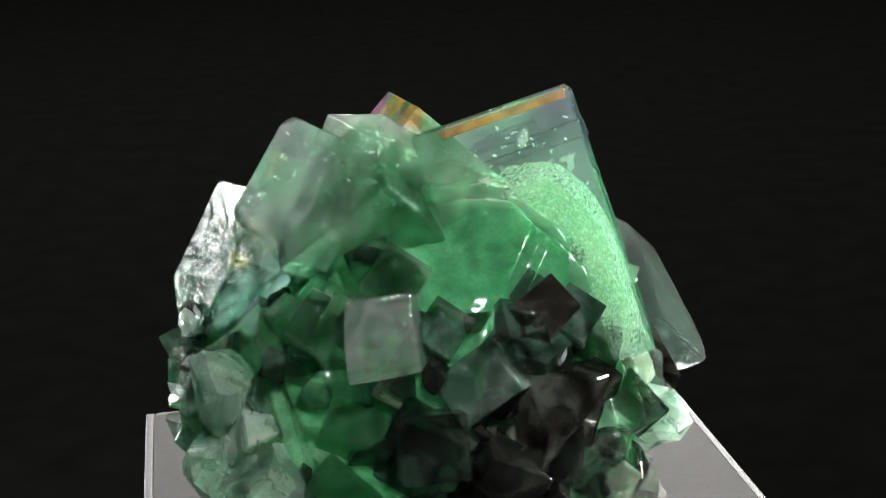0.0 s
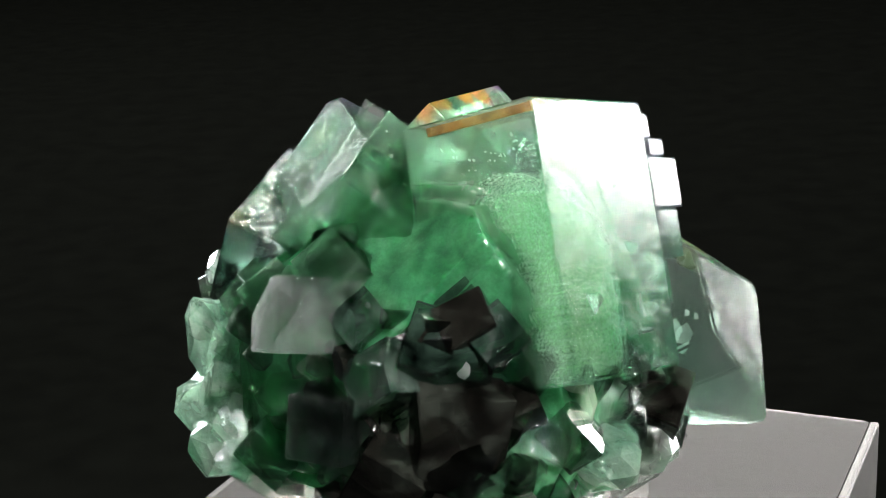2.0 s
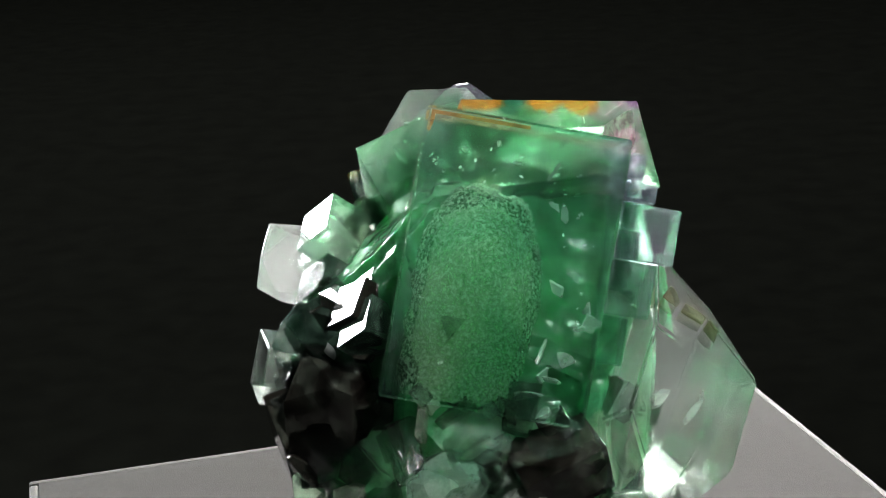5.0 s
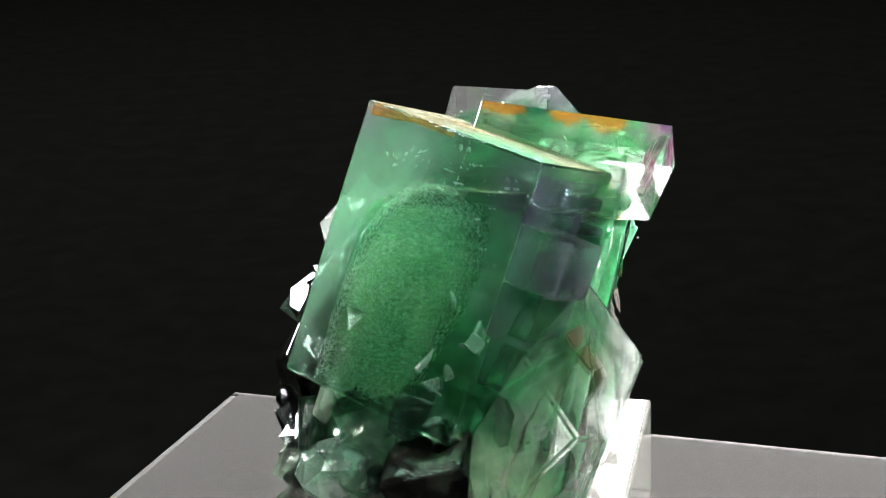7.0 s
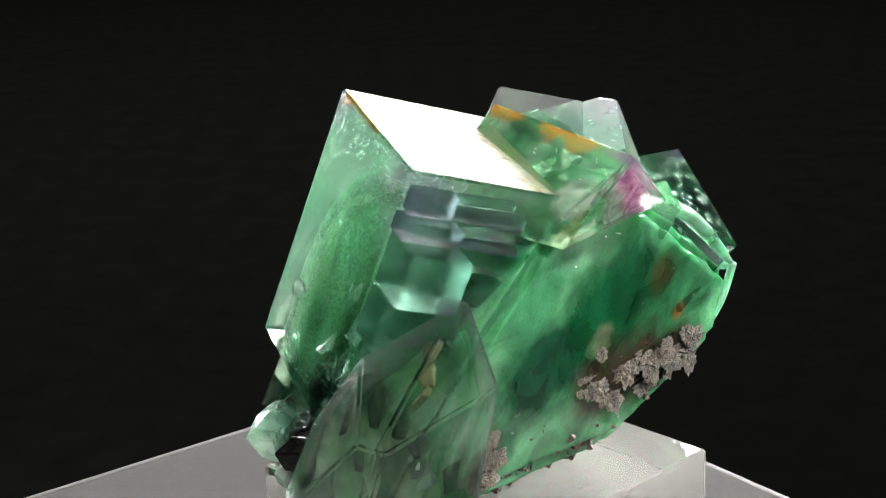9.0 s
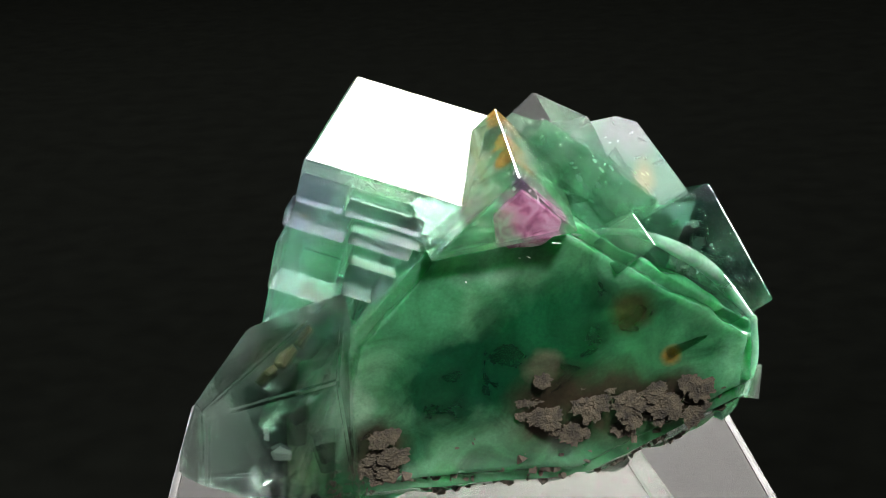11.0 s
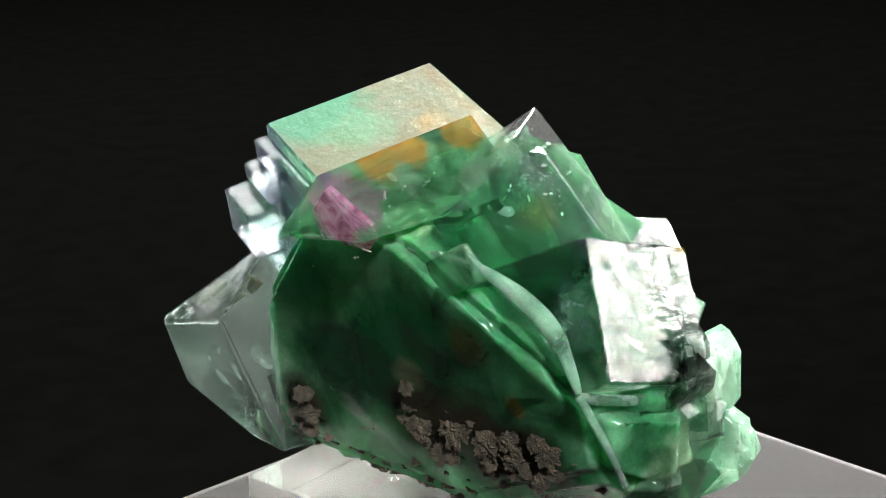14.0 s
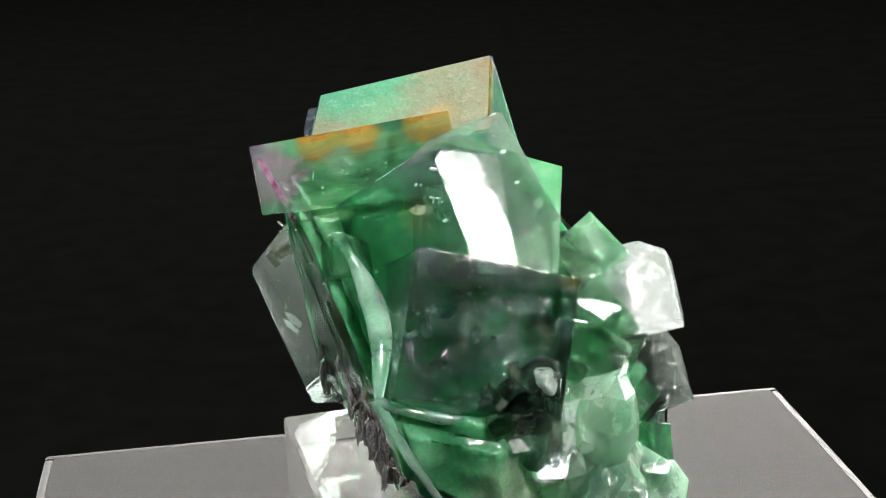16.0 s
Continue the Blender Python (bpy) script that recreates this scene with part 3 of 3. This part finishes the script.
druse(45, lambda p, n: n.y < -0.3 and p.x <= -7, (1.6, 4.6), (m_green_small, m_milk, m_dark, m_glass))
druse(50, lambda p, n: n.x > 0.4 and p.z < 17, (1.5, 4.2), (m_dark, m_glass, m_dark, m_glass, m_milk))
druse(16, lambda p, n: n.x < -0.5 and p.z < 17 and p.y < -6, (2.0, 4.5), (m_milk, m_green_small, m_glass))


def crystal_block(name, centre, sizes, tilt, material, label="", chips=2, seed=0, parent=None):
    """A sharp-edged cube crystal with a few broken corners, half grown into the mass."""
    rnd = random.Random(seed)
    m = Matrix.Translation(at(*centre)) @ Euler([radians(a) for a in tilt]).to_matrix().to_4x4()
    bm = box_bm(m, Vector(sizes) * MM)
    for _ in range(chips):
        n = Vector([rnd.choice((-1, 1)) * rnd.uniform(.25, 1) for _ in range(3)]).normalized()
        cut(bm, at(*centre) + n * min(sizes) * rnd.uniform(.50, .64) * MM, n)
    bmesh.ops.bevel(bm, geom=bm.edges[:], offset=0.15 * MM, segments=1, affect="EDGES")
    return part(name, bm, material, parent or stone, label)


for k, (c, size, tilt) in enumerate((((5.0, -12.4, 19.6), 8.0, (40, 20, 30)), ((7.2, -13.6, 14.0), 9.0, (10, 8, 52)), ((10.6, -9.0, 14.0), 7.0, (32, -20, 40)),
                                     ((1.8, -16.0, 18.6), 6.5, (50, 15, 70)), ((7.6, -10.4, 23.0), 5.5, (48, -25, 35)),
                                     ((2.5, -17.6, 9.0), 7.0, (15, 30, 20)), ((-5.7, -16.6, 11.0), 6.0, (35, 10, 60)))):
    crystal_block("dark_cube", c, (size, size * .9, size * 1.1), tilt, m_black if k % 3 else m_smoke, "smoky black cube crystal", 1, k + 40)
for k, (c, size, tilt, mat) in enumerate((((-19.0, -11.6, 21.0), 7.0, (20, 35, 20), m_green), ((-21.4, -11.6, 14.4), 7.5, (40, 15, 50), m_lump), ((-10.4, -15.6, 14.0), 6.5, (25, -30, 65), m_green),
                                          ((-12.8, -16.6, 8.6), 6.0, (10, 40, 15), m_green), ((-18.6, -16.2, 8.4), 6.5, (50, 20, 35), m_lump), ((13.0, -8.0, 19.0), 4.6, (30, 30, 10), m_dark), ((14.6, -8.6, 12.4), 5.0, (50, 20, 30), m_glass), ((10.4, -14.0, 8.6), 5.0, (20, 40, 60), m_glass), ((-2.4, -13.6, 21.6), 4.6, (38, 35, 15), m_glass), ((17.2, -0.4, 13.6), 6.0, (35, 25, 10), m_glass),
                                          ((16.6, -6.4, 12.6), 5.5, (15, 50, 30), m_dark), ((18.0, -1.2, 9.6), 6.0, (55, 10, 45), m_glass), ((17.8, 6.4, 10.6), 8.0, (20, 20, 20), m_black), ((17.6, 2.2, 8.4), 6.0, (40, 45, 5), m_glass))):
    crystal_block("broken_cube", c, (size, size * 1.1, size * .8), tilt, mat, "", 3, k + 60)
# shell-like fracture at the foot of the large cube, and pale flakes on the knob's shoulder
f = random.Random(301)
for k in range(9):
    c = Vector(MT) + x * f.uniform(14.2, 18.6) + y * f.uniform(15, 26) + z * f.uniform(0.5, 2.4)
    crystal_block("fracture_flake", c, (f.uniform(1.0, 3.0), f.uniform(1.0, 3.2), f.uniform(.12, .35)), [f.uniform(0, 180) for _ in range(3)], m_veil, "", 2, k + 320, main)
for k in range(3):
    c = Vector((13.0, 19.0, 24.2)).lerp(Vector((16.2, 22.3, 21.6)), k / 2.0)
    crystal_block("shoulder_flake", c, (f.uniform(1.6, 2.8), f.uniform(1.2, 2.2), f.uniform(.5, 1.0)), (f.uniform(20, 50), f.uniform(10, 50), f.uniform(20, 70)), m_top, "pale cream flake", 2, k + 350, knob)
for k in range(14):
    c = Vector(MT) + x * f.uniform(1, 19) + y * f.uniform(26.4, 28.6) + z * f.uniform(0.2, 6)
    crystal_block("broken_edge", c, (f.uniform(1.0, 3.0), f.uniform(.8, 2.4), f.uniform(.6, 2.0)), [f.uniform(0, 180) for _ in range(3)], (m_glass, m_dark, m_frost)[k % 3], "", 3, k + 370, main)
# frosted, crackled break on the end crystal
for k in range(12):
    f = random.Random(k + 90)
    c = Vector((-27.2, -5.0, 21.2)) + Vector((f.uniform(-.8, .6), f.uniform(-3.6, 3.6), 0))
    c.z += -0.30 * (c.y + 5) + f.uniform(-2.0, 1.6)
    crystal_block("frosted_chip", c, (f.uniform(1.6, 3.4), f.uniform(1.4, 3.2), f.uniform(.8, 2.2)), [f.uniform(0, 180) for _ in range(3)], m_glass if k % 3 else m_frost, "", 3, k + 120, bpy.data.objects["end_cube"])
druse(290, lambda p, n: n.y > 0.15 and p.z < 15 and -27 < p.x < 13 and noise.noise(p * 0.22) > -0.12 + (p.z - 8) * 0.06, (0.3, 0.9), (m_grain,), 0.75, "crust_grain")


def inclusions(parent, corner, a, b, inward, sizes, count, seed):
    """Bright flakes that hang inside a crystal."""
    rnd = random.Random(seed)
    ax = axes(a, b, inward)
    for _ in range(count):
        q = Vector(corner)
        for v, l in zip(ax, sizes):
            q += v * l * rnd.uniform(.06, .94)
        ob = new("inclusion", SMALL[rnd.randrange(len(SMALL))])
        ob.parent = parent
        r = rnd.uniform(.10, .32) * MM
        ob.matrix_basis = Matrix.Translation(at(*q)) @ Euler([rnd.uniform(0, 6.28) for _ in range(3)]).to_matrix().to_4x4() @ Matrix.Diagonal((r, r * rnd.choice((1, 3)), r * .4, 1))
        ob.material_slots[0].link = "OBJECT"
        ob.material_slots[0].material = m_flake


inclusions(main, MT, A1, A3, (-1, 0, -0.3), (19.8, 28.0, 16.5), 110, 5)


def veils(parent, frame_of, count, seed, sizes_mm=(0.5, 1.8)):
    """Thin healed cracks that catch the light inside a crystal."""
    rnd = random.Random(seed)
    corner, a, b, inward, sizes = frame_of
    ax = axes(a, b, inward)
    for _ in range(count):
        q = Vector(corner)
        for v, l in zip(ax, sizes):
            q += v * l * rnd.uniform(.12, .88)
        bm = bmesh.new()
        n = rnd.randrange(5, 9)
        r = rnd.uniform(*sizes_mm) * MM
        ring = [bm.verts.new((math.cos(6.283 * i / n) * r * rnd.uniform(.5, 1.1), math.sin(6.283 * i / n) * r * rnd.uniform(.3, .8), rnd.uniform(-.06, .06) * r)) for i in range(n)]
        f = bm.faces.new(ring)
        bmesh.ops.solidify(bm, geom=[f], thickness=0.05 * MM)
        bmesh.ops.transform(bm, matrix=Matrix.Translation(at(*q)) @ Euler([rnd.uniform(0, 6.28) for _ in range(3)]).to_matrix().to_4x4(), verts=bm.verts)
        part("crack_veil", bm, m_veil, parent)


def lump(place, radius, seed, squash=(1, 1, 1)):
    bm = bmesh.new()
    bmesh.ops.create_icosphere(bm, subdivisions=2, radius=radius * MM, matrix=Matrix.Translation(at(*place)) @ Matrix.Diagonal((*squash, 1)))
    off = Vector((seed * 3.7, seed, -seed * 2.1))
    for v in bm.verts:
        d = v.co - at(*place)
        p = v.co / (2.6 * MM) + off
        flat = max(abs(math.sin(p.x * .9 + p.z)), abs(math.cos(p.y * .8)))
        v.co = at(*place) + d * (0.84 + 0.22 * noise.noise(p) + 0.10 * noise.noise(p * 2.7) + 0.1 * flat + 0.16 * (noise.cell(p * .8) - .5))
    part("milky_lump", bm, m_lump, stone, "pale green broken fluorite")


lump((-24.5, -13.5, 9.5), 4.6, 1, (1, 1, 1.2))
lump((-20, -18, 7.5), 4.2, 2)
lump((-26, -8, 14), 4.2, 3, (.9, 1, 1.4))
lump((-26.5, -3, 10.5), 3.8, 4, (1, 1.1, .9))
lump((-24, -13, 18), 4.0, 5, (.9, 1, 1.3))
lump((19, -4, 9), 4.2, 6, (1, 1.2, .9))
lump((20, 3, 8), 3.6, 7)

body = bpy.data.objects["matrix"]


def crust(place, radius, seed):
    """A knobbly brown patch on the smooth face."""
    bm = bmesh.new()
    bmesh.ops.create_icosphere(bm, subdivisions=4, radius=1.0)
    off = Vector((seed * 5.3, -seed * 2.9, seed))
    side, up, out = Vector((.95, .28, 0)), Vector((.04, -.2, .97)), Vector((-.22, .93, -.2))
    for v in bm.verts:
        d = v.co.copy()
        k = 0.70 + 0.60 * noise.noise(d * 1.9 + off) + 0.35 * noise.noise(d * 5.5 + off) + 0.22 * noise.noise(d * 13 + off)
        v.co = at(*(Vector(place) + (side * d.x * 1.25 + up * d.y) * radius * k + out * d.z * radius * 0.14 * (k + 0.9 * noise.noise(d * 7 + off) + 0.6 * noise.noise(d * 17 + off))))
    part("crust", bm, m_crust, body, "dark brown grainy crust")


for k, (c, r) in enumerate((((-9.5, 11.6, 13.0), 2.2), ((-13.5, 10.3, 14.0), 3.0), ((-17.5, 9.0, 13.6), 2.8), ((-21.5, 7.5, 13.0), 2.2), ((-12, 10.0, 11.0), 2.4), ((-17, 8.2, 11), 2.2), ((-9, 12.8, 17.5), 1.4),
                            ((6.8, 16.6, 12.6), 1.8), ((8.6, 16.4, 9.6), 2.0), ((6.0, 15.8, 8.6), 1.4), ((-24.6, 6.2, 12.4), 1.5))):
    crust(c, r * 0.62, k + 1)
spread = random.Random(77)
for k in range(26):
    u = spread.random()
    c = (-6 - 19 * u, 12.4 - 5.4 * u, 13.4 + spread.uniform(-3.2, 3.4) * (1 - 0.4 * u)) if k % 4 else (7.2 + spread.uniform(-2.2, 2.2), 16.3, 11 + spread.uniform(-3.4, 3.4))
    crust(c, spread.uniform(0.5, 1.3), k + 31)
veils(body, ((-20, 9, 9), (1, .28, 0), (0, 0, 1), (.2, -1, 0), (36, 21, 5)), 45, 21, (0.3, 1.2))
veils(body, ((-8, -17, 6), (1, .1, 0), (0, 0, 1), (0, 1, 0), (20, 20, 3)), 30, 22, (0.4, 1.6))
end = bpy.data.objects["end_cube"]
veils(end, ((-28.3, -4.5, 22.5), (3.1, -14.9, -4.7), (-6.3, 2.2, -11.4), (1, 0, -.3), (8, 6, 1.4)), 34, 23, (0.6, 1.8))
for k, (ob, frame_of, _) in enumerate(CUBES[1:6]):
    inclusions(ob, *frame_of, 34, 60 + k)

for ob, frame_of, cracks in CUBES:
    veils(ob, frame_of, cracks, cracks + 3)

the_box = grey_box()
the_block = acrylic_block()


def motions():
    for thing, height in ((the_box, 0.0), (the_block, TOP * MM), (stone, SEAT * MM)):
        walk(thing, [(t, pose(0, 0, height, 0, 0, turn_at(t))) for t in range(17)])


motions()
